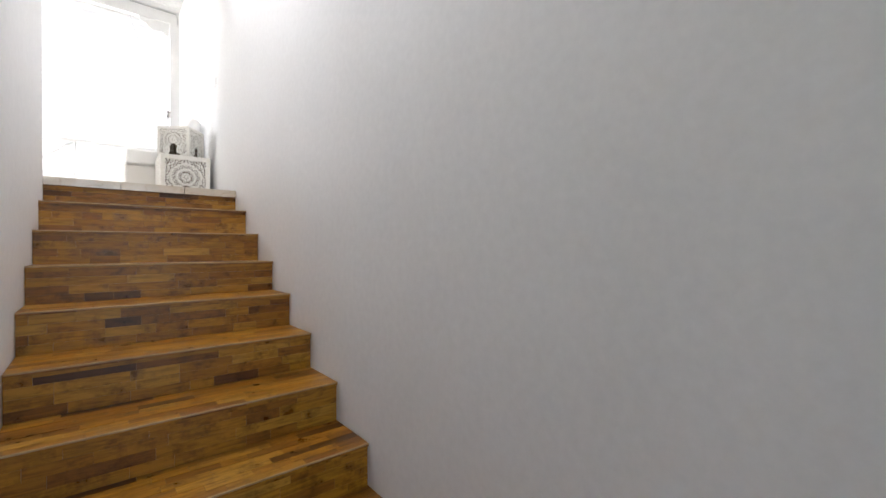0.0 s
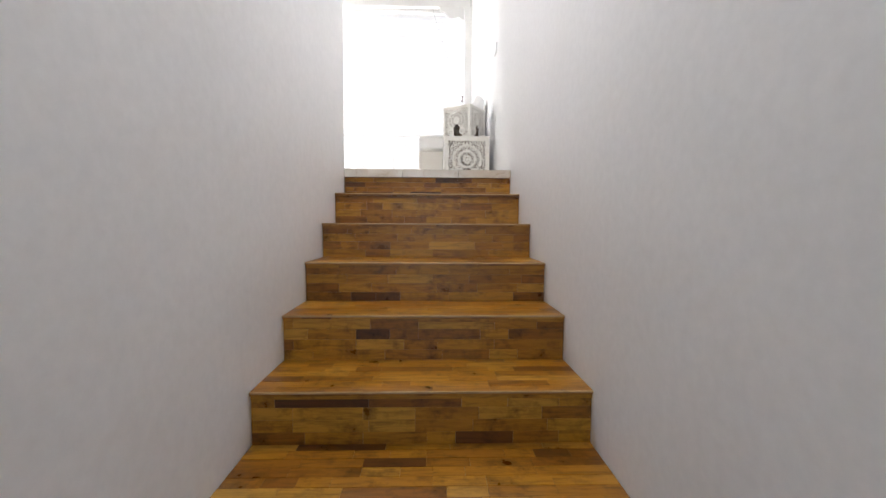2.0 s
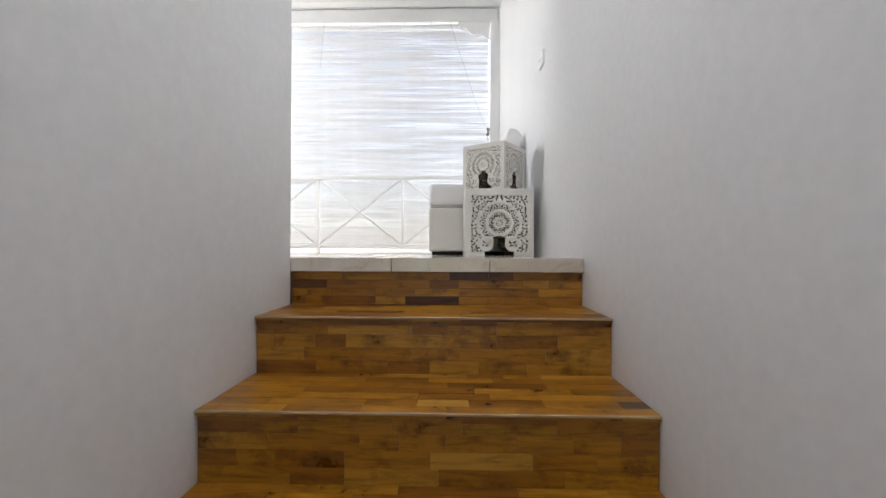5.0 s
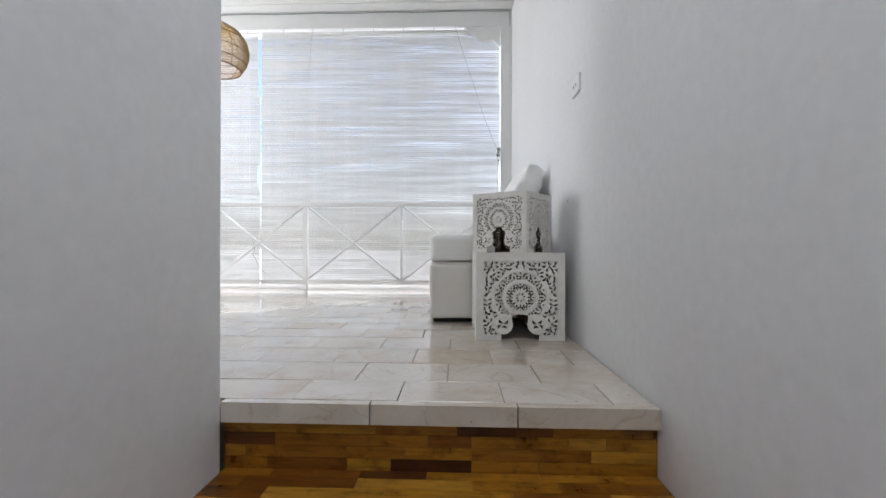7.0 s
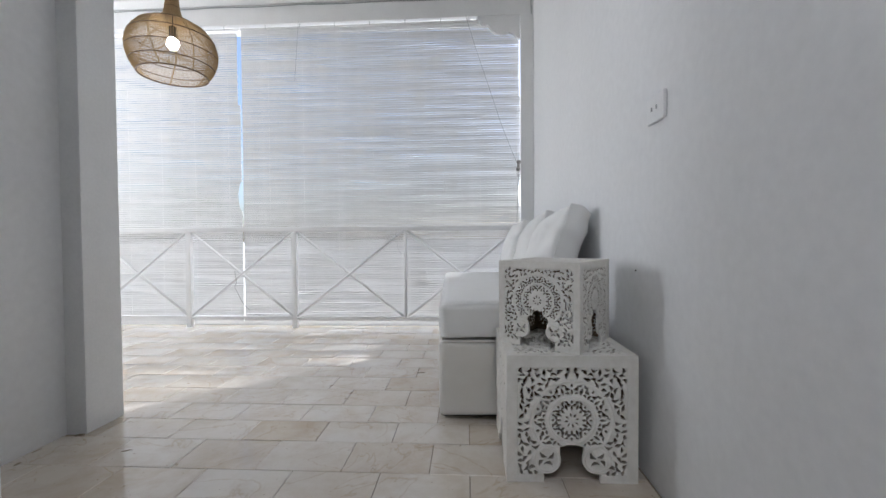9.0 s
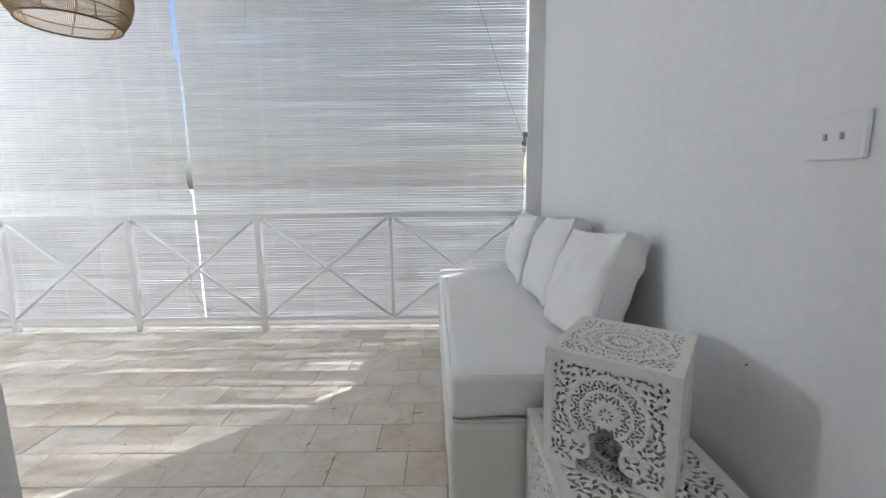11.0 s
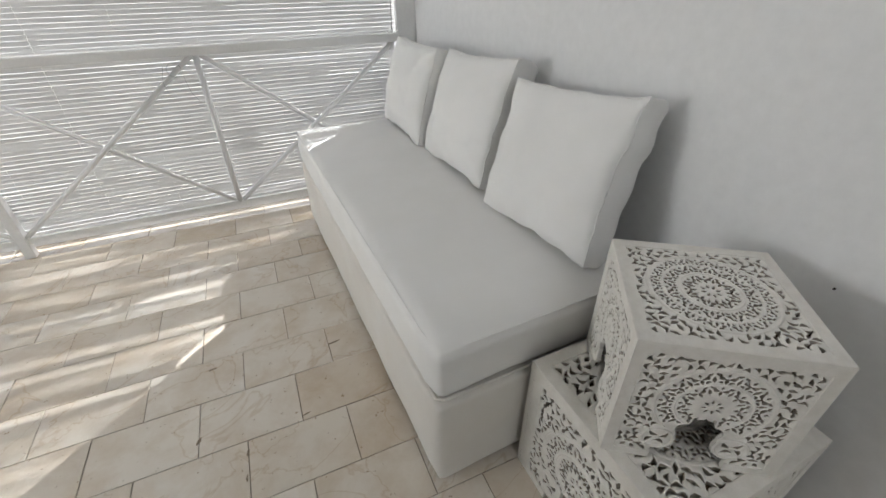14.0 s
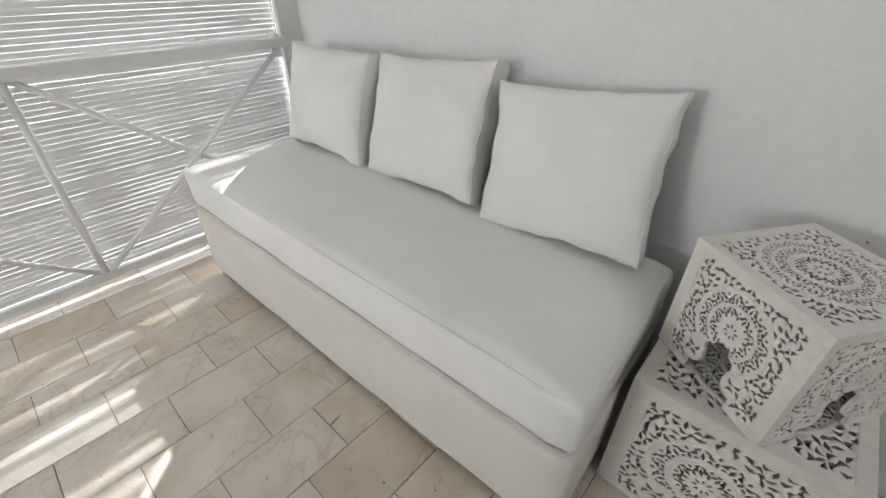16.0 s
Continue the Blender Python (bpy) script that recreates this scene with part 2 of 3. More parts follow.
add_box(low, -2.9, -8.4, LC - 0.25, 1.3, -8.2, LC)
structure("wall_low_room", low, WALL, "white plastered walls of the lower room")
structure("ceiling_low_room", box(-3.2, -8.4, LC, 1.8, -4.4, LC + 0.15), CEIL, "white ceiling of the lower room")
fl = box(-3.0, -8.4, LOW - 0.1, 1.6, -4.4, LOW)
add_box(fl, -W, -4.4, LOW - 0.1, 0, -2.0, LOW)
structure("floor_low", fl, WOOD, "dark wooden floor at the foot of the stairs")
ceil_bm = box(LEFT - 0.2, -0.45, TOP, 0.2, 3.36, TOP + 0.15)
# Hole left over the stairs, out of view, for the added roof lamp.
add_box(ceil_bm, LEFT - 0.2, -4.4, TOP, 0.2, -1.95, TOP + 0.15)
add_box(ceil_bm, LEFT - 0.2, -1.95, TOP, -0.98, -0.45, TOP + 0.15)
add_box(ceil_bm, -0.18, -1.95, TOP, 0.2, -0.45, TOP + 0.15)
for k in range(1, 12):
    add_box(ceil_bm, LEFT, FRONT - 0.02 - 0.13 * k, TOP - 0.008, -0.002, FRONT - 0.03 - 0.13 * (k - 1), TOP + 0.002, 0.004, 1)
structure("ceiling", ceil_bm, CEIL, "white boarded ceiling")

# window front: posts, beam, sill
structure("window_post", box(-0.11, FRONT - 0.01, 0, -0.001, 3.12, 2.66, 0.004), TRIM, "white painted window post against the wall")
structure("window_post_middle", box(-4.61, FRONT - 0.01, 0, -4.5, 3.12, 2.66, 0.004), TRIM, "white painted window post between blinds")
structure("window_post_west", box(WEST, FRONT, 0, WEST + 0.1, 3.12, 2.66, 0.004), TRIM, "white painted window post")
structure("window_beam", box(WEST, FRONT, 2.662, -0.001, 3.3, TOP - 0.001, 0.004), TRIM, "white painted beam above the window")
structure("window_sill", box(WEST + 0.1, 3.17, -0.02, -0.112, 3.36, 0.05, 0.006), TRIM, "low white sill under the blinds")
curve = [(-0.112, 2.698), (-0.47, 2.698), (-0.47, 2.682), (-0.435, 2.672)]
curve += [(-0.405 + 0.05 * math.cos(a), 2.668 - 0.05 * math.sin(a) + 0.004) for a in [math.pi - math.pi * 0.62 * k / 8 for k in range(9)]]
curve += [(-0.27 + 0.115 * math.cos(a), 2.66 + 0.115 * math.sin(a)) for a in [-2.5 + 1.5 * k / 10 for k in range(11)]]
curve += [(-0.165, 2.545), (-0.135, 2.51), (-0.112, 2.50)]
structure("corner_bracket", extrude_outline(curve, 0.03), TRIM, "white scalloped wooden corner bracket under the beam").location = (0, FRONT + 0.004, -0.038)

# upper floor: bed of grout, marble tiles laid last
fl_bm = box(-2.2, 0.058, -0.2, 0, 1.05, -0.006)
add_box(fl_bm, LEFT, 1.05, -0.2, 0, 3.36, -0.006)
floor = structure("floor", fl_bm, GROUT, "cream marble tiles in running bond with dark joints")

# ---- staircase ----
stairs = tagged(thing("staircase", (0, NOSE[-1], LOW)), "straight staircase clad in golden brown wooden blocks", "staircase", kind="structure")
inv = Matrix.Translation((0, -NOSE[-1], -LOW))
STAVE = {}


def stave_mesh(lx, ly, lz):
    key = (round(lx, 3), round(ly, 3), round(lz, 3))
    if key not in STAVE:
        me = to_mesh("stave", box(-key[0] / 2, -key[1] / 2, -key[2] / 2, key[0] / 2, key[1] / 2, key[2] / 2))
        me.materials.append(WOOD)
        STAVE[key] = me
    return STAVE[key]


def lay_staves(parent, length, rows, rng, place):
    """Rows of wooden blocks of uneven length; place gives the pose of a block from its middle along the row."""
    for r in range(rows):
        x = 0.0
        first = True
        while x < length - 1e-4:
            step = 0.02 * rng.randint(5, 16)
            if first:
                step, first = 0.02 * rng.randint(2, 12), False
            if length - x - step < 0.07:
                step = length - x
            yield r, x + step / 2, step
            x += step


rng = random.Random(4)
for n in range(1, 9):
    y, z = NOSE[n - 1], -(n - 1) * RISE
    top_off = 0.057 if n == 1 else 0.016
    face = y + (0.022 if n == 1 else 0.012)
    low = -n * RISE
    riser = part("riser", box(-W + 0.001, face + 0.012, low, -0.001, face + 0.03, z - top_off), WOOD, stairs, m=inv.copy())
    rows = 4
    h = (z - top_off - low) / rows
    for r, xm, ln in lay_staves(riser, W - 0.004, rows, rng, None):
        me = stave_mesh(ln - 0.0008, 0.012, h - 0.0008)
        link_mesh("stave", me, None, riser, Matrix.Translation((-W + 0.002 + xm, face + 0.006 + rng.uniform(-0.0006, 0.0006), low + (r + 0.5) * h)))
    if n > 1:
        back = NOSE[n - 2] + (0.034 if n == 2 else 0.024)
        tread = part("tread", box(-W + 0.001, y + 0.012, z - 0.03, -0.001, back, z - 0.014), WOOD, stairs, m=inv.copy())
        rows = 7
        d = (back - y) / rows
        for r, xm, ln in lay_staves(tread, W - 0.004, rows, rng, None):
            me = stave_mesh(ln - 0.0008, d - 0.0008, 0.014)
            link_mesh("stave", me, None, tread, Matrix.Translation((-W + 0.002 + xm, y + (r + 0.5) * d, z - 0.007 + rng.uniform(-0.0005, 0.0005))))
        part("nosing", box(-W + 0.002, y - 0.003, z - 0.0065, -0.002, y + 0.003, z + 0.0008, 0.0015, 1), PALE_EDGE, stairs, m=inv.copy())


# ---- balustrade ----
def balustrade():
    ob = tagged(thing("balustrade", (0, 3.06, 0)), "white painted metal balustrade with crossed bars", "railing")
    x0, x1, lo, hi = WEST + 0.1, -0.112, 0.09, 0.862
    part("handrail", box(x0, -0.022, hi - 0.022, x1, 0.022, hi + 0.022, 0.008), TRIM, ob)
    part("bottom_rail", box(x0, -0.012, lo - 0.018, x1, 0.012, lo + 0.012, 0.004), TRIM, ob)
    part("wall_bracket", box(-0.17, -0.012, hi - 0.06, -0.145, 0.03, hi + 0.035, 0.003), TRIM, ob)
    xs = [-0.13, -1.10, -2.075, -3.03, -3.99, -4.95, -5.91]
    for i, x in enumerate(xs):
        if i > 1:
            part("post", box(x - 0.022, -0.02, 0, x + 0.022, 0.02, hi - 0.022, 0.004), TRIM, ob)
        elif i == 1:
            part("upright", bar(bmesh.new(), (x, 0, lo), (x, 0, hi - 0.01), 0.013, 10), TRIM, ob, smooth=True)
    for a, b in zip(xs, xs[1:]):
        a, b = a - 0.02, b + 0.02
        part("cross_bar", bar(bmesh.new(), (a, 0.006, lo + 0.012), (b, 0.006, hi - 0.02), 0.011, 8), TRIM, ob, smooth=True)
        part("cross_bar", bar(bmesh.new(), (a, -0.006, hi - 0.02), (b, -0.006, lo + 0.012), 0.011, 8), TRIM, ob, smooth=True)


balustrade()


# ---- blinds ----
def slat_mesh(length, z, seed):
    """A thin painted slat, slightly turned; here and there old paint clogs the gap to its neighbour."""
    r = random.Random(seed)
    bm, n, rows = bmesh.new(), int(length / 0.026), []
    own, shift = r.uniform(-2.0, 2.0), r.uniform(-9, 9)
    trim = 0.036 * max(0.0, 1 - abs(z - 1.16) / 0.13) ** 0.4 + 0.024 * (z > 1.98) + r.uniform(0, 0.002)
    for i in range(n + 1):
        u = i / n
        x = u * (length - trim) - length / 2
        dz = 0.0012 * noise.noise(Vector((x * 1.6, z * 3.0, 1.0))) + 0.0003 * noise.noise(Vector((x * 5 + shift, seed * 0.37, 3.0)))
        clog = noise.noise(Vector((x * 7.0, z * 15.0, 2.0))) + 0.45 * noise.noise(Vector((x * 17.0 + shift * 0.02, z * 36.0, 4.0)))
        hh = 0.0092 + 0.0004 * noise.noise(Vector((x * 3 + shift, seed * 0.7, 5.0))) + 0.0009 * max(0.0, min(1.0, (clog - 0.36) / 0.04))
        turn = noise.noise(Vector((x * 1.0 + z * 2, z * 25.0, 7.0))) + 0.5 * noise.noise(Vector((x * 3.2 + shift * 0.1, z * 43.0, 9.0)))
        lean = radians(own + 3.5 + 30 * turn)
        row = []
        for y, q in ((-0.0003, -1), (0.0003, -1), (0.0011, 0), (0.0003, 1), (-0.0003, 1), (0.0004, 0)):
            row.append(bm.verts.new((x, y * math.cos(lean) + q * hh * math.sin(lean), dz + q * hh * math.cos(lean) - y * math.sin(lean))))
        rows.append(row)
    for a, b in zip(rows, rows[1:]):
        for k in range(6):
            bm.faces.new((a[k], a[(k + 1) % 6], b[(k + 1) % 6], b[k]))
    bm.faces.new(rows[0]), bm.faces.new(rows[-1])
    me = to_mesh("slat", bm)
    me.materials.append(SLAT)
    return me


def blind(x0, x1, seed, label):
    r = random.Random(seed)
    mid, length = (x0 + x1) / 2, x1 - x0
    ob = tagged(thing("slatted_blind", (mid, 3.135, 0)), label, "window blind", "blinds in the window front")
    z, pitch, count = 0.080, 0.0200, 0
    while z < 2.62:
        link_mesh("slat", slat_mesh(length, z, seed + 7 * count), None, ob, pose(r.uniform(-0.002, 0.002), 0, z + r.uniform(-0.0003, 0.0003), 0, r.uniform(-0.02, 0.02), 0))
        z += pitch + r.uniform(-0.0004, 0.0004)
        count += 1
    part("head_rail", box(-length / 2, -0.012, 2.629, length / 2, 0.014, 2.645, 0.003), TRIM, ob)
    part("bottom_bar", box(-length / 2, -0.01, 0.045, length / 2, 0.008, 0.066, 0.003), TRIM, ob)
    k = -length / 2 + 0.25
    while k < length / 2:
        part("ladder_cord", tube([(k, -0.016, 0.06), (k + 0.004, -0.016, 1.3), (k, -0.016, 2.63)], 0.0009, 5), LINEN, ob)
        part("hook", tube([(k - 0.02, -0.012, 2.635), (k - 0.02, -0.018, 2.655), (k - 0.012, -0.018, 2.668)], 0.003, 5), CABLE, ob)
        k += 0.31
    return ob


blind_e = blind(-2.566, -0.094, 3, "wide white slatted blind lowered behind the balustrade")
blind_w = blind(-4.49, -2.578, 5, "white slatted blind lowered beside the first one")
blind_f = blind(-6.09, -4.62, 6, "white slatted blind lowered at the far end of the window")

# pull cords and their cleat
c = tagged(part("pull_cord", tube([(-0.57, 3.085, 2.66), (-0.50, 3.082, 2.42), (-0.40, 3.08, 2.12), (-0.28, 3.08, 1.75), (-0.19, 3.082, 1.52), (-0.137, 3.086, 1.40)], 0.0018, 6), CABLE, smooth=True), "thin grey blind cord pulled aside to a cleat", "cord")
cl_bm = bar(bmesh.new(), (0, 0, -0.045), (0, 0, 0.045), 0.012, 10)
for s in (-1, 1):
    bmesh.ops.create_icosphere(cl_bm, subdivisions=2, radius=0.02, matrix=Matrix.Translation((0.003 * s, 0, 0.028 * s)))
cleat = tagged(thing("cord_cleat", (-0.132, 3.068, 1.385)), "grey cord wound in a knot on the window post", "cord knot")
part("knot", cl_bm, CORD, cleat, smooth=True)
part("loop", tube([(0.012 * math.cos(a), 0.004, 0.03 * math.sin(a) - 0.06) for a in [0.4 * k for k in range(16)]], 0.003, 5), CORD, cleat)
part("tail", tube([(0, 0, -0.05), (-0.01, -0.004, -0.2), (-0.015, -0.006, -0.5), (-0.05, -0.01, -0.56)], 0.0022, 5), CORD, cleat)
tagged(part("dangling_cord", tube([(-2.60, 3.03, 0.50), (-2.585, 3.028, 0.40), (-2.60, 3.025, 0.36), (-2.57, 3.02, 0.31), (-2.545, 3.02, 0.25), (-2.50, 3.02, 0.19), (-2.47, 3.02, 0.165)], 0.0025, 5), CORD), "thin cord hanging loose from the blind", "cord")
tagged(part("hanging_cord", tube([(-2.02, 3.08, 2.66), (-2.04, 3.08, 2.4), (-2.06, 3.08, 2.15)], 0.0016, 5), CABLE), "thin grey cord hanging beside the blind", "cord")
tie = tagged(thing("knotted_string", (-1.2, 3.034, 0.79)), "thin string knotted round the balustrade bar", "string")
part("loop", tube([(0.03 * math.cos(a), -0.004, 0.03 * math.sin(a)) for a in [0.35 * k for k in range(15)]], 0.001, 5), CABLE, tie)
part("tail", tube([(0.03, -0.004, -0.03), (0.04, -0.006, -0.10), (0.07, -0.006, -0.15)], 0.001, 5), CABLE, tie)
part("tail", tube([(-0.04, -0.004, 0.02), (-0.06, -0.006, -0.05), (-0.05, -0.006, -0.09)], 0.001, 5), CABLE, tie)
# cable along the beam and down the corner
cab = [(WEST + 1.8 + 0.2 * k, FRONT - 0.006, 2.812 + 0.004 * math.sin(k * 1.7)) for k in range(22)]
cab += [(-0.03, FRONT - 0.006, 2.808), (-0.022, FRONT - 0.006, 2.78)]
cab += [(-0.02 + 0.003 * math.sin(k * 1.3), FRONT - 0.006, 2.7 - 0.2 * k) for k in range(14)]
tagged(part("cable", tube(cab, 0.004, 6), CABLE, smooth=True), "thin grey cable clipped along beam and corner", "cable")


# ---- pendant lamp ----
def pendant(x, y, z):
    ob = tagged(thing("pendant_lamp", (x, y, z)), "woven rattan pendant lamp with a lit bulb", "pendant lamp")
    prof = [(0.045, 0.40), (0.05, 0.34), (0.062, 0.28), (0.10, 0.235), (0.17, 0.205), (0.245, 0.165), (0.30, 0.10), (0.325, 0.02), (0.318, -0.06), (0.29, -0.13), (0.25, -0.185)]
    prof = [(r * 0.82, zz * 0.87) for r, zz in prof]

    def at(s):
        s = max(0.0, min(1.0, s)) * (len(prof) - 1)
        i = min(int(s), len(prof) - 2)
        f = s - i
        return prof[i][0] * (1 - f) + prof[i + 1][0] * f, prof[i][1] * (1 - f) + prof[i + 1][1] * f

    weave = bmesh.new()
    vs, fs = [], []
    n = 190
    for k in range(n):
        a0 = 2 * math.pi * k / n
        line = []
        for i in range(15):
            r, zz = at(i / 14)
            w = 0.0019
            line.append([len(vs) + j for j in range(3)])
            for j in range(3):
                b = 2 * math.pi * j / 3
                vs.append(((r + w * math.cos(b)) * math.cos(a0) - w * math.sin(b) * math.sin(a0), (r + w * math.cos(b)) * math.sin(a0) + w * math.sin(b) * math.cos(a0), zz))
        for p, q in zip(line, line[1:]):
            for j in range(3):
                fs.append((p[j], p[(j + 1) % 3], q[(j + 1) % 3], q[j]))
    me = bpy.data.meshes.new("weave")
    me.from_pydata(vs, [], fs)
    weave.free()
    link_mesh("weave", me, RATTAN, ob)
    for s in (0.0, 0.12, 0.42, 0.62, 0.76, 0.88, 1.0):
        r, zz = at(s)
        part("hoop", tube([(r * math.cos(a), r * math.sin(a), zz) for a in [2 * math.pi * k / 40 for k in range(40)]], 0.003 if s < 1 else 0.005, 6, True), BARE, ob, smooth=True)
    for k in range(7):
        a0 = 2 * math.pi * k / 7
        part("rib", tube([((at(i / 16)[0] - 0.005) * math.cos(a0 + 0.5 * i / 16), (at(i / 16)[0] - 0.005) * math.sin(a0 + 0.5 * i / 16), at(i / 16)[1]) for i in range(17)], 0.004, 5), RATTAN, ob, smooth=True)
    collar = bmesh.new()
    bmesh.ops.create_cone(collar, cap_ends=True, segments=16, radius1=0.04, radius2=0.03, depth=0.03, matrix=Matrix.Translation((0, 0, 0.36)))
    part("collar", collar, RATTAN, ob)
    part("flex", tube([(0, 0, 0.14), (0, 0, 0.4), (0, 0, TOP - z - 0.004)], 0.003, 6), DARK, ob)
    sock = bar(bmesh.new(), (0, 0, 0.09), (0, 0, 0.16), 0.021, 14)
    part("bulb_holder", sock, DARK, ob, "black bulb holder", smooth=False)
    bulb = bmesh.new()
    bmesh.ops.create_uvsphere(bulb, u_segments=18, v_segments=12, radius=0.037, matrix=Matrix.Translation((0, 0, 0.05)) @ Matrix.Diagonal((1, 1, 1.15, 1)))
    part("bulb", bulb, BULB, ob, "glowing round bulb", smooth=True)


pendant(-2.52, 2.2, 2.03)


# ---- carved tables ----
def carve_field(kind):
    """Solid (below zero) and pierced parts of a carved board, in a square one wide, with its base at v = -0.5."""
    n = 220
    u, v = np.meshgrid(np.linspace(-0.5, 0.5, n + 1), np.linspace(-0.5, 0.5, n + 1), indexing="ij")
    cv, tiers, lobe_at, lobe_r = {
        "low": (-0.01, ((0.068, 0.170, 8), (0.190, 0.300, 10)), (0.192, -0.325), 0.110),
        "high": (0.05, ((0.095, 0.19, 8), (0.19, 0.295, 12)), (0.205, -0.30), 0.100),
        "top": (0.0, ((0.07, 0.165, 8), (0.178, 0.270, 12), (0.268, 0.345, 16)), (9, 9), 0.1),
    }[kind]
    rim = tiers[-1][1]
    side, head = (0.084, 0.095) if kind == "low" else (0.072, 0.076)
    opening, lobe = np.full(u.shape, 1.0), np.full(u.shape, 1.0)
    if kind != "top":
        lobe = np.hypot(np.abs(u) - lobe_at[0], v - lobe_at[1]) - lobe_r
        if kind == "low":
            opening = np.maximum(np.abs(u) - 0.09, v + 0.205 + 2.2 * u * u)
        else:
            opening = np.maximum(np.abs(u) - 0.115, v + 0.17)
            opening = np.minimum(opening, np.maximum(np.hypot(u, v + 0.14) - 0.072, -(v + 0.2)))
            opening = np.minimum(opening, np.hypot(np.abs(u) - 0.075, v + 0.185) - 0.055)
        opening = np.minimum(opening, np.maximum(np.abs(u) - 0.215, v + 0.36))
        opening = np.maximum(opening, -lobe)
    holes = np.full(u.shape, 1.0)

    def solid_at(x, y):
        """Whether a cut centred here would break a frame, a scroll or the opening."""
        if abs(x) > 0.5 - side - 0.012 or y > 0.5 - head - 0.012 or y < -0.5 + (0.06 if kind != "top" else side) + 0.012:
            return True
        if kind == "top":
            return False
        if math.hypot(abs(x) - lobe_at[0], y - lobe_at[1]) < lobe_r + 0.016:
            return True
        return abs(x) < 0.235 and y < (-0.19 if kind == "low" else -0.10) - 0.25 * abs(x)

    def leaf(x, y, ang, ln, wd, bend=0.0, free=False):
        if not free and solid_at(x, y):
            return
        c, q = math.cos(ang), math.sin(ang)
        a, b = (u - x) * c + (v - y) * q, -(u - x) * q + (v - y) * c
        b = b + bend * (a * a / ln - 0.4 * ln)
        t = np.clip(np.abs(a) / ln, 0, 1.5)
        lobed = 1 + 0.16 * np.cos(5.5 * a / ln + 0.8)
        np.minimum(holes, np.abs(b) - wd * (1 - t * t) * lobed, out=holes)

    for k in range(8):
        a = k * math.pi / 4 + 0.2
        leaf(0.043 * math.cos(a), cv + 0.043 * math.sin(a), a, 0.017, 0.0062)
    for r0, r1, m in tiers:
        w, sec = r1 - r0, 2 * math.pi / m
        for k in range(m):
            a = math.pi / 2 + k * sec

            def at(rr, aa, turn, ln, wd, bend=0.0):
                leaf((r0 + rr * w) * math.cos(a + aa * sec), cv + (r0 + rr * w) * math.sin(a + aa * sec), a + aa * sec + turn, ln * w, wd * w, bend)

            at(0.30, 0.0, 0.0, 0.20, 0.085)
            at(0.76, 0.0, 0.0, 0.13, 0.075)
            for q in (-1, 1):
                at(0.58, 0.21 * q, q * 0.75, 0.27, 0.105, q * 0.6)
                at(0.82, 0.37 * q, q * 1.2, 0.15, 0.07, q * 0.5)
                if m > 8:
                    at(0.22, 0.25 * q, q * 1.25, 0.16, 0.07, -q * 0.4)
            at(0.42, 0.5, 0.0, 0.26, 0.085)
    # leaves and tendrils that fill the corners, alike on both halves
    rng = random.Random({"low": 5, "high": 8, "top": 12}[kind])
    spots = []
    for _ in range(2600):
        x, y = rng.uniform(0.012, 0.42), rng.uniform(-0.45, 0.42)
        if math.hypot(x, y - cv) < rim + 0.032 or any(math.hypot(x - p, y - q) < 0.0395 for p, q in spots) or solid_at(x, y):
            continue
        spots.append((x, y))
        ang = math.atan2(y - cv, x) + rng.choice((0.5, 1.2, -0.7, 1.9)) + 0.6 * math.sin(31 * x) * math.sin(27 * y)
        ln, wd, bd = rng.uniform(0.022, 0.034), rng.uniform(0.009, 0.0125), rng.uniform(-1.0, 1.0)
        leaf(x, y, ang, ln, wd, bd)
        leaf(-x, y, math.pi - ang, ln, wd, -bd)
    if kind != "top":
        for q in (-1, 1):
            for dx, dy, turn, ln, wd, bd in ((-0.035, 0.03, 2.3, 0.035, 0.012, 0.5), (0.03, 0.035, 0.6, 0.034, 0.012, -0.5), (0.045, -0.02, -0.9, 0.032, 0.012, 0.4), (-0.015, -0.03, 0.2, 0.036, 0.012, 0.6)):
                leaf(q * (lobe_at[0] + dx), lobe_at[1] + dy, turn if q > 0 else math.pi - turn, ln, wd, bd * q, True)
    wob = 0.0012 * np.sin(61 * u + 3 * v) * np.sin(53 * v - 2 * u)
    f = np.maximum(-holes + wob, -opening)
    edge = np.minimum(0.5 - np.abs(u) - side, 0.5 - v - head)
    if kind == "top":
        edge = np.minimum(edge, v + 0.5 - side)
    else:
        edge = np.minimum(edge, v + 0.5 - 0.06)
    # rings and scroll rims stand proud of the leaves
    r = np.hypot(u, v - cv)
    proud = np.minimum(np.abs(r - rim - 0.010) - 0.011, np.abs(r - tiers[0][1] - 0.008) - 0.008)
    if kind != "top":
        proud = np.where((lobe < 0.02) | (opening < 0.02), np.abs(np.maximum(lobe, -0.1) + 0.010) - 0.012, proud)
    f = np.where((edge < 0) & (opening > 0), np.minimum(f, np.maximum(edge, -opening)), f)
    return n, u, v, f, edge, proud, opening > 0.012


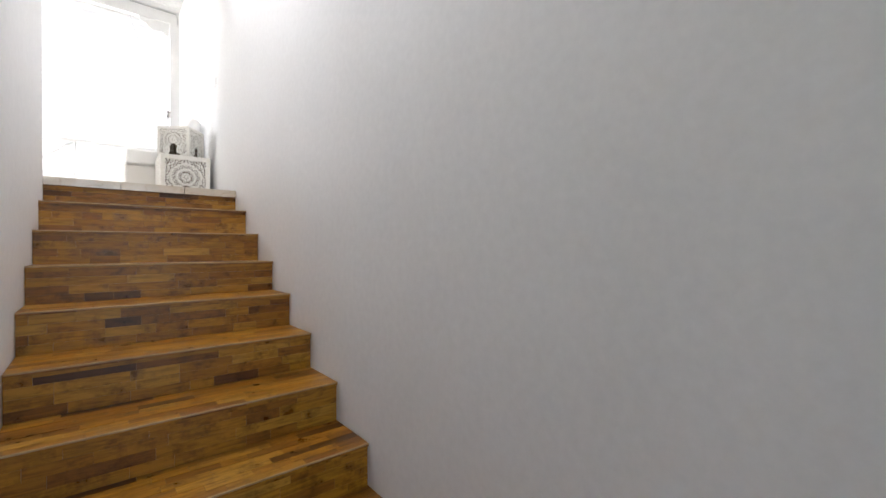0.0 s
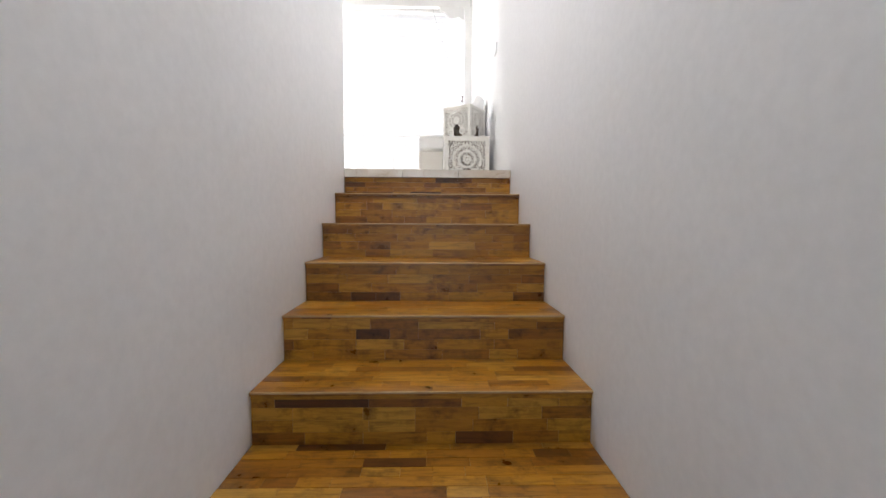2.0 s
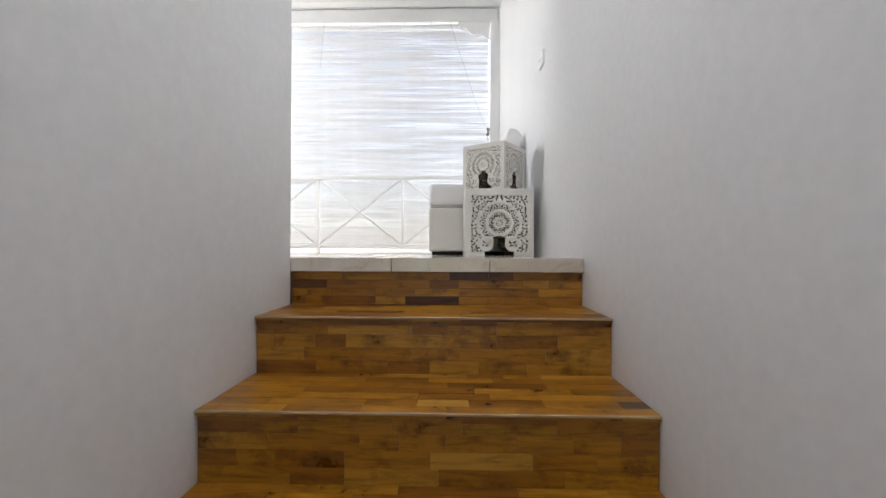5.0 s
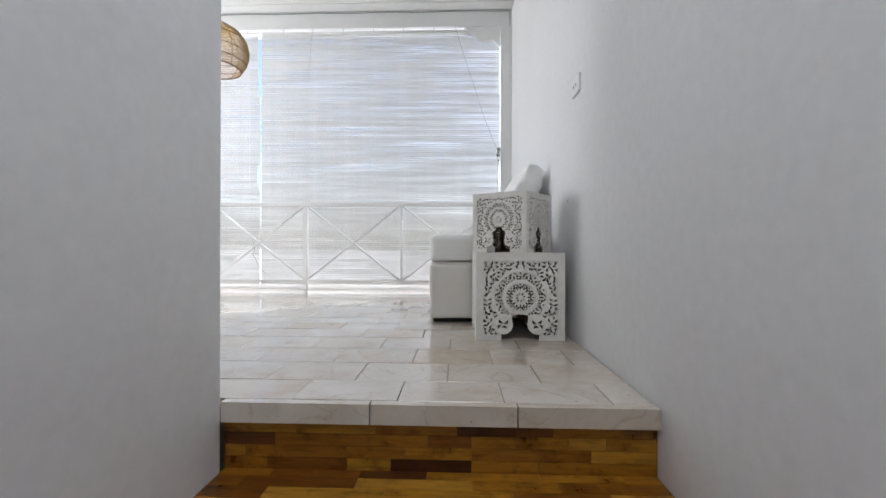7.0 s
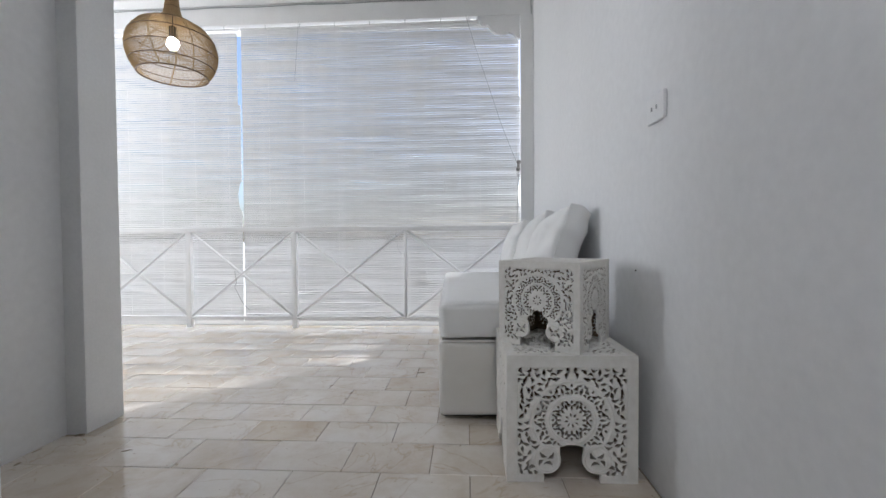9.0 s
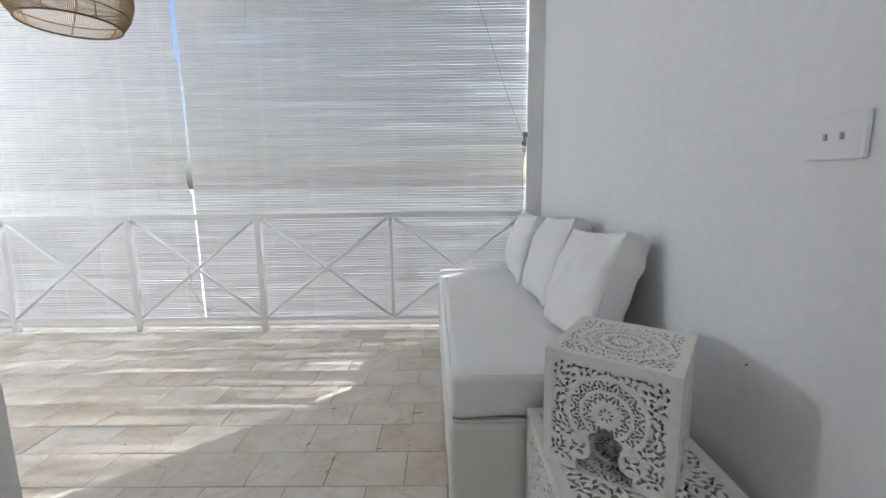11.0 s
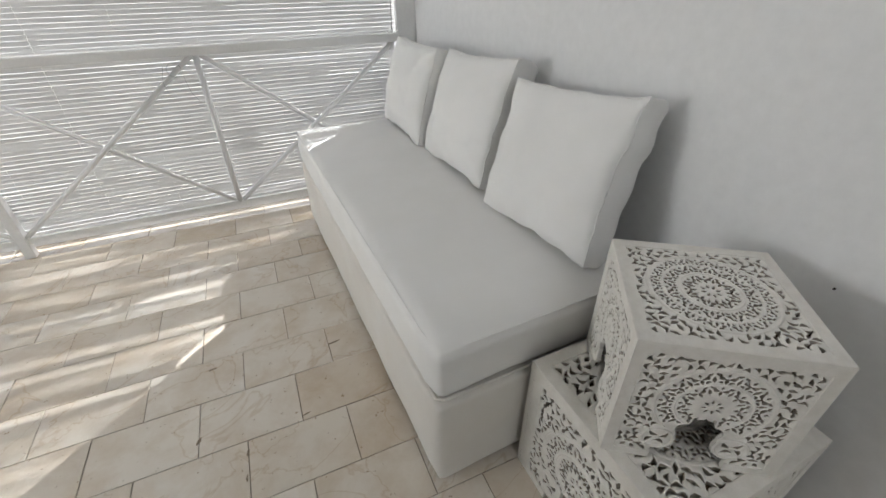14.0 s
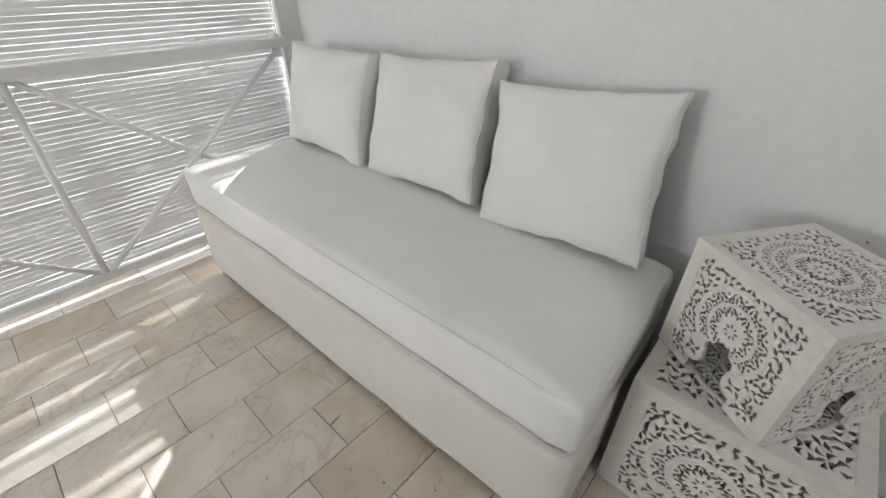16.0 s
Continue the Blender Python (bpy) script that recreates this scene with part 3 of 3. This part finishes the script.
def carved_mesh(name, kind, thick=0.034):
    """A pierced board: outlines cut along the zero line of the field, faces domed where carved."""
    n, u, v, f, frame_d, proud, inner = carve_field(kind)
    cut_walls = set()
    verts, front, back, faces, index = [], {}, {}, [], {}

    def vert(key, x, y, val, fd, pr):
        if key not in index:
            hgt = thick / 2
            if fd > 0.0:
                hgt += -0.010 + min(0.005, max(0.0, -val) * 0.8) + 0.004 * max(0.0, min(1.0, -pr / 0.005))
            index[key] = len(verts)
            verts.append((x, -hgt, y))
            verts.append((x, thick / 2, y))
        return index[key]

    for i in range(n):
        for j in range(n):
            cs = ((i, j), (i + 1, j), (i + 1, j + 1), (i, j + 1))
            vals = [f[c] for c in cs]
            if min(vals) >= 0:
                continue
            poly, cut = [], []
            for k in range(4):
                a, b = cs[k], cs[(k + 1) % 4]
                fa, fb = vals[k], vals[(k + 1) % 4]
                if fa < 0:
                    poly.append(vert(a, u[a], v[a], fa, frame_d[a], proud[a]))
                if (fa < 0) != (fb < 0):
                    t = fa / (fa - fb)
                    key = (min(a, b), max(a, b))
                    p = vert(key, u[a] + (u[b] - u[a]) * t, v[a] + (v[b] - v[a]) * t, 0.0, max(frame_d[a], frame_d[b]), proud[a])
                    poly.append(p)
                    cut.append((p, fa < 0))
            if len(poly) < 3:
                continue
            faces.append(tuple(poly))
            faces.append(tuple(p + 1 for p in reversed(poly)))
            if len(cut) == 2:
                a, b = (cut[0][0], cut[1][0]) if cut[0][1] else (cut[1][0], cut[0][0])
                if inner[i, j]:
                    cut_walls.add(len(faces))
                faces.append((b, a, a + 1, b + 1))
            for k, (p, q) in enumerate(((0, 1), (1, 2), (2, 3), (3, 0))):
                a, b = cs[p], cs[q]
                on = (a[0] == b[0] and a[0] in (0, n)) or (a[1] == b[1] and a[1] in (0, n))
                if on and vals[p] < 0 and vals[q] < 0:
                    x, y = index[a], index[b]
                    faces.append((y, x, x + 1, y + 1))
    me = bpy.data.meshes.new(name)
    me.from_pydata(verts, [], faces)
    me.materials.append(CARVED)
    me.materials.append(BARE)
    me.materials.append(CUT_WOOD)
    for f in me.polygons:
        if f.index in cut_walls:
            f.material_index = 2
        elif all(i % 2 for i in f.vertices):
            f.material_index = 1
    return me


SIDE_LOW, SIDE_HIGH, LID = carved_mesh("side_panel", "low"), carved_mesh("side_panel", "high"), carved_mesh("top_panel", "top")


def carved_table(loc, size, high, rz, panel, label):
    ob = tagged(thing("carved_table", loc, rz), label, "side table", "carved cube tables")
    t = 0.034 * size / 2
    for k in range(4):
        m = pose(0, 0, high / 2, 0, 0, 90 * k) @ Matrix.Translation((0, -size / 2 + t, -0.0004)) @ Matrix.Diagonal((size - (0.0685 * size if k % 2 else 0), size, high - 0.0008, 1))
        link_mesh("side_panel", panel, None, ob, m)
    m = pose(0, 0, high - t, -90, 0, 0) @ Matrix.Diagonal((size - 0.0024, size, size - 0.0024, 1))
    link_mesh("top_panel", LID, None, ob, m)
    return ob


carved_table((-0.250, 1.009, 0), 0.405, 0.40, 0.5, SIDE_LOW, "white carved openwork wooden cube table on the floor")
carved_table((-0.258, 1.013, 0.4005), 0.29, 0.288, -35.3, SIDE_HIGH, "smaller white carved cube table standing on another")


# ---- daybed ----
def soft_box(x0, y0, z0, x1, y1, z1, r, crown=0.0, seed=0, cell=0.045, wrinkle=0.003):
    """A padded block with rounded edges, a crowned top and slight wrinkles."""
    bm = bmesh.new()
    lx, ly, lz = x1 - x0, y1 - y0, z1 - z0
    nx, ny, nz = max(3, int(lx / cell)), max(3, int(ly / cell)), max(3, int(lz / cell))
    bmesh.ops.create_cube(bm, size=1)
    bmesh.ops.subdivide_edges(bm, edges=bm.edges[:], cuts=28, use_grid_fill=True)
    for vtx in bm.verts:
        c = vtx.co
        p = Vector((c.x * lx, c.y * ly, c.z * lz))
        q = Vector([max(-d / 2 + r, min(d / 2 - r, w)) for d, w in zip((lx, ly, lz), p)])
        off = p - q
        if off.length > 1e-9:
            p = q + off.normalized() * min(r, max(abs(off.x), abs(off.y), abs(off.z)))
        w = noise.noise(Vector((p.x * 4 + seed, p.y * 4, p.z * 6))) * wrinkle + noise.noise(Vector((p.x * 13 + seed, p.y * 13, p.z * 17))) * wrinkle * 0.35
        nrm = Vector((c.x, c.y, c.z)).normalized()
        p += nrm * w
        if c.z > 0:
            p.z += crown * (1 - (2 * c.x) ** 2) * (1 - (2 * c.y) ** 2)
        vtx.co = p + Vector(((x0 + x1) / 2, (y0 + y1) / 2, (z0 + z1) / 2))
    return bm


def daybed():
    ob = tagged(thing("daybed", (-0.4387, 2.070, 0), 2.1), "low daybed with cream base and white mattress against the wall", "daybed")
    # Dark block put where there is only shade beneath the base.
    part("gap_shade", box(-0.262, -0.775, 0.0, 0.27, 0.80, 0.034), DARK, ob, "dark block added as the shade under the base")
    part("base", soft_box(-0.285, -0.838, 0.024, 0.300, 0.823, 0.333, 0.018, 0, 1, wrinkle=0.005), CREAM, ob, "cream upholstered base", smooth=True)
    part("mattress", soft_box(-0.283, -0.832, 0.340, 0.305, 0.826, 0.500, 0.034, 0.010, 7, wrinkle=0.005), LINEN, ob, "white cotton mattress", smooth=True)
    ring = [(-0.272, -0.81), (-0.255, -0.822), (0.0, -0.823), (0.27, -0.822), (0.288, -0.81), (0.291, 0.0), (0.288, 0.80), (0.26, 0.815), (0.0, 0.816), (-0.255, 0.815), (-0.272, 0.80), (-0.274, 0.0)]
    part("piping", tube([(x, y, 0.337) for x, y in ring], 0.0045, 6, True), CREAM, ob, smooth=True)
    top = [(-0.2735, -0.75 + 0.05 * k) for k in range(31)] + [(-0.26, 0.80), (-0.23, 0.814)] + [(-0.2 + 0.05 * k, 0.816) for k in range(9)]
    start = [(0.2, -0.822), (0.0, -0.823), (-0.2, -0.822), (-0.25, -0.812), (-0.268, -0.782)]
    part("seam", tube([(x, y, 0.4915 + 0.001 * math.sin(9 * y)) for x, y in start + top], 0.0022, 5), LINEN, ob, smooth=True)


daybed()


def cushion(loc, w, h, deep, rx, ry, rz, seed, label):
    """A square box cushion leaning on the wall: a plump front with drawn-out corners, a side band and a back; loc is the foot of the front seam."""
    bm, n, band = bmesh.new(), 30, 5
    place = pose(*loc, 0, 0, rz) @ pose(0, 0, 0, rx, ry, 0)

    def point(a, b, y):
        """A spot of the outline, a and b from -1 to 1, drawn in along the sides and out at the corners."""
        pin = 1 - 0.05 * (1 - b * b) * abs(a) ** 3 + 0.02 * abs(a * b) ** 8
        pin2 = 1 - 0.05 * (1 - a * a) * abs(b) ** 3 + 0.02 * abs(a * b) ** 8
        dx, dz = (0.010 * noise.noise(Vector((b * 3 + k, seed, a * 3))) for k in (0, 5))
        p = place @ Vector((a * w / 2 * pin + dx, y, h / 2 + b * h / 2 * pin2 + dz))
        p.x = min(p.x, -0.005 - 0.001 * abs(a))
        return place.inverted() @ p

    sheets = []
    for side in (-1, 1):
        grid = {}
        for i in range(n + 1):
            for j in range(n + 1):
                a, b = math.sin((i / n - 0.5) * math.pi * 0.93) / math.sin(math.pi * 0.465), math.sin((j / n - 0.5) * math.pi * 0.93) / math.sin(math.pi * 0.465)
                full = (max(0.0, 1 - abs(a) ** 2.6) * max(0.0, 1 - abs(b) ** 2.6)) ** 0.55
                soft = 0.013 * noise.noise(Vector((a * 1.7 + seed, b * 1.7, side * 3))) + 0.005 * noise.noise(Vector((a * 4 + seed, b * 3.4, side)))
                crease = abs(noise.noise(Vector((a * 2.6 + b * 1.5 + seed, b * 2.2 - a, seed * 0.7)))) * 0.020 * (0.2 + abs(a * b))
                swell = (0.064 if side < 0 else 0.03) * full + (soft - crease) * full ** 0.5
                rim = 0.006 * noise.noise(Vector((a * 4 + seed, b * 4, 9)))
                shrink = 1.0 if side < 0 else 0.94
                grid[i, j] = bm.verts.new(point(a * shrink, b * shrink, (0 if side < 0 else deep) + side * swell + rim))
        for i in range(n):
            for j in range(n):
                bm.faces.new((grid[i, j], grid[i + 1, j], grid[i + 1, j + 1], grid[i, j + 1]))
        sheets.append(grid)
    path = [(i, 0) for i in range(n)] + [(n, j) for j in range(n)] + [(n - i, n) for i in range(n)] + [(0, n - j) for j in range(n)]
    rings = [[sheets[0][ij] for ij in path]]
    for k in range(1, band):
        f = k / band
        line = []
        for i, j in path:
            p = sheets[0][i, j].co.lerp(sheets[1][i, j].co, f)
            c = Vector((0, p.y, h / 2))
            out = 1 + 0.05 * math.sin(math.pi * f) + 0.022 * noise.noise(Vector((p.x * 14 + seed, p.z * 14, f * 3)))
            q = place @ (c + (p - c) * out)
            q.x, q.z = min(q.x, -0.006), max(q.z, loc[2] - 0.004)
            line.append(bm.verts.new(place.inverted() @ q))
        rings.append(line)
    rings.append([sheets[1][ij] for ij in path])
    m = len(path)
    for a, b in zip(rings, rings[1:]):
        for k in range(m):
            bm.faces.new((a[k], a[(k + 1) % m], b[(k + 1) % m], b[k]))
    seam = [v.co.copy() for v in rings[0]]
    ob = part("cushion", bm, LINEN, None, smooth=True)
    ob.matrix_world = place
    tagged(ob, label, "cushion", "cushions on the daybed")
    part("piping", tube(seam, 0.0026, 5, True), LINEN, ob, smooth=True)
    return ob


cushion((-0.258, 1.560, 0.512), 0.475, 0.405, 0.10, -19, -5, -86.8, 3, "large square white cushion leaning on the wall")
cushion((-0.262, 2.094, 0.512), 0.50, 0.415, 0.10, -19, -4, -89.3, 11, "square white cushion leaning on the wall")
cushion((-0.280, 2.625, 0.510), 0.50, 0.39, 0.10, -15, -1, -91.0, 23, "square white cushion in the corner by the window")


# ---- wall fittings ----
sw = tagged(thing("light_switch", (0, 0.785, 1.15)), "white double light switch on the wall", "light switch")
part("plate", box(-0.012, -0.055, -0.04, -0.0005, 0.055, 0.04, 0.004), PLASTIC, sw)
for s in (-1, 1):
    part("rocker", box(-0.0155, -0.003 + s * 0.016, -0.006, -0.0125, 0.003 + s * 0.016, 0.006, 0.001), CABLE, sw, "grey rocker")
nail = bar(bmesh.new(), (0.004, 0, 0), (-0.004, 0, 0), 0.002, 8)
ob = tagged(part("nail", nail, DARK), "small dark nail in the wall", "nail")
ob.location = (0, 0.946, 0.654)

# ---- outside ----
structure("ground", box(-250, -250, LOW - 0.4, 250, 250, LOW - 0.12), GRASS, "garden ground")


def tree(x, y, high, spread, seed, leaves):
    r = random.Random(seed)
    ob = tagged(thing("tree", (x, y, -0.06)), "leafy green garden tree", "tree", "garden trees")
    bm = bmesh.new()
    tips = []
    bmesh.ops.create_cone(bm, cap_ends=True, segments=9, radius1=0.13, radius2=0.07, depth=high * 0.6, matrix=Matrix.Translation((0, 0, high * 0.3)))
    for k in range(9):
        a, z0 = k * 2.4 + r.uniform(-0.4, 0.4), high * r.uniform(0.35, 0.6)
        b = Vector((math.cos(a) * spread * r.uniform(0.5, 0.9), math.sin(a) * spread * r.uniform(0.5, 0.9), z0 + high * r.uniform(0.1, 0.4)))
        d = b - Vector((0, 0, z0))
        bmesh.ops.create_cone(bm, cap_ends=True, segments=6, radius1=0.045, radius2=0.015, depth=d.length, matrix=Matrix.Translation(Vector((0, 0, z0)) + d / 2) @ d.to_track_quat("Z", "Y").to_matrix().to_4x4())
        tips += [b, Vector((0, 0, z0)) + d * 0.65]
    part("trunk", bm, BARK, ob)
    vs, fs = [], []
    for _ in range(leaves):
        p = r.choice(tips) + Vector((r.gauss(0, 0.34), r.gauss(0, 0.34), r.gauss(0, 0.28)))
        q = Euler((r.uniform(-1, 1), r.uniform(-1, 1), r.uniform(0, 6.28))).to_matrix()
        s = r.uniform(0.06, 0.12)
        k = len(vs)
        vs += [p + q @ Vector(c) * s for c in ((-1, 0, 0), (-0.2, -0.42, 0.06), (1, 0, -0.12), (-0.2, 0.42, 0.06))]
        fs.append((k, k + 1, k + 2, k + 3))
    me = bpy.data.meshes.new("crown")
    me.from_pydata(vs, [], fs)
    link_mesh("crown", me, LEAF, ob)


tree(4.6, 8.6, 5.0, 1.8, 2, 1300)
tree(-24.0, 34.0, 6.0, 2.4, 8, 1500)
# Pale ground made up so that the gaps between slats look bright.
structure("bright_ground", box(-200, 3.37, LOW - 0.12, 200, 240, -0.06), PALE_GROUND, "added pale ground that brightens the gaps in the blinds")

# ---- tiles ----
ROWS_Y = [0.0, 0.2, 0.405, 0.62, 0.835, 1.037, 1.21, 1.385, 1.58, 1.777, 1.96, 2.152, 2.335, 2.51, 2.67, 2.86, 3.04, 3.168]
TILE, TL = {}, 0.293


def tile_mesh(lx, ly):
    key = (round(lx, 3), round(ly, 3))
    if key not in TILE:
        me = to_mesh("tile", box(-key[0] / 2, -key[1] / 2, -0.02, key[0] / 2, key[1] / 2, 0, 0.0012, 1))
        me.materials.append(MARBLE)
        TILE[key] = me
    return TILE[key]


rng = random.Random(9)
for i, (a, b) in enumerate(zip(ROWS_Y, ROWS_Y[1:])):
    x = (-0.70 if i % 2 == 0 else -0.86) + 3 * TL
    while x > -4.6:
        lo, hi = max(x - TL, -4.6), min(x, -0.007)
        x -= TL
        lim = -W if a < -0.1 else (-2.17 if b <= 1.05 else -4.6)
        if 1.03 < a < 1.1:
            lim = -2.09
        lo = max(lo, lim + 0.002)
        if hi - lo < 0.015:
            continue
        y0 = a + (0.03 if i == 0 else 0)
        link_mesh("tile", tile_mesh(hi - lo - 0.002, b - y0 - 0.0022), None, floor, Matrix.Translation(((lo + hi) / 2, (y0 + b) / 2, rng.uniform(-0.0008, 0.0008))))
structure("floor_far", box(LEFT, 1.24, -0.006, -4.602, 3.168, -0.0005), MARBLE, "cream marble floor at the far end of the room")
for lo, hi in ((-W + 0.002, -0.771), (-0.768, -0.376), (-0.373, -0.002)):
    me = to_mesh("edge_tile", box(lo, -0.001, -0.056, hi, 0.0275, 0.0, 0.002, 2))
    me.materials.append(MARBLE)
    link_mesh("edge_tile", me, None, floor)

# dark chips along the joints and grime at the foot of the wall
CHIPS = [(-1.16, 1.462, 85), (-1.154, 1.54, 80), (-0.837, 1.87, 10), (-1.286, 1.636, 60), (-1.255, 1.915, 5), (-0.98, 1.60, 15), (-1.818, 0.937, 35), (-2.11, 1.05, 20), (-2.123, 0.832, 88), (-2.15, 0.92, 85)]
rng = random.Random(31)
for x, y, turn in CHIPS:
    n, ln, wd = 9, rng.uniform(0.014, 0.028), rng.uniform(0.003, 0.006)
    bm = bmesh.new()
    ring = [(math.cos(6.283 * k / n) * ln * rng.uniform(0.6, 1.1), math.sin(6.283 * k / n) * wd * rng.uniform(0.5, 1.2)) for k in range(n)]
    low, top = [bm.verts.new((p, q, -0.004)) for p, q in ring], [bm.verts.new((p * 0.9, q * 0.9, 0.0014)) for p, q in ring]
    bm.faces.new(top)
    for k in range(n):
        bm.faces.new((low[k], low[(k + 1) % n], top[(k + 1) % n], top[k]))
    part("joint_chip", bm, GROUT, floor, m=pose(x, y, 0, 0, 0, turn))
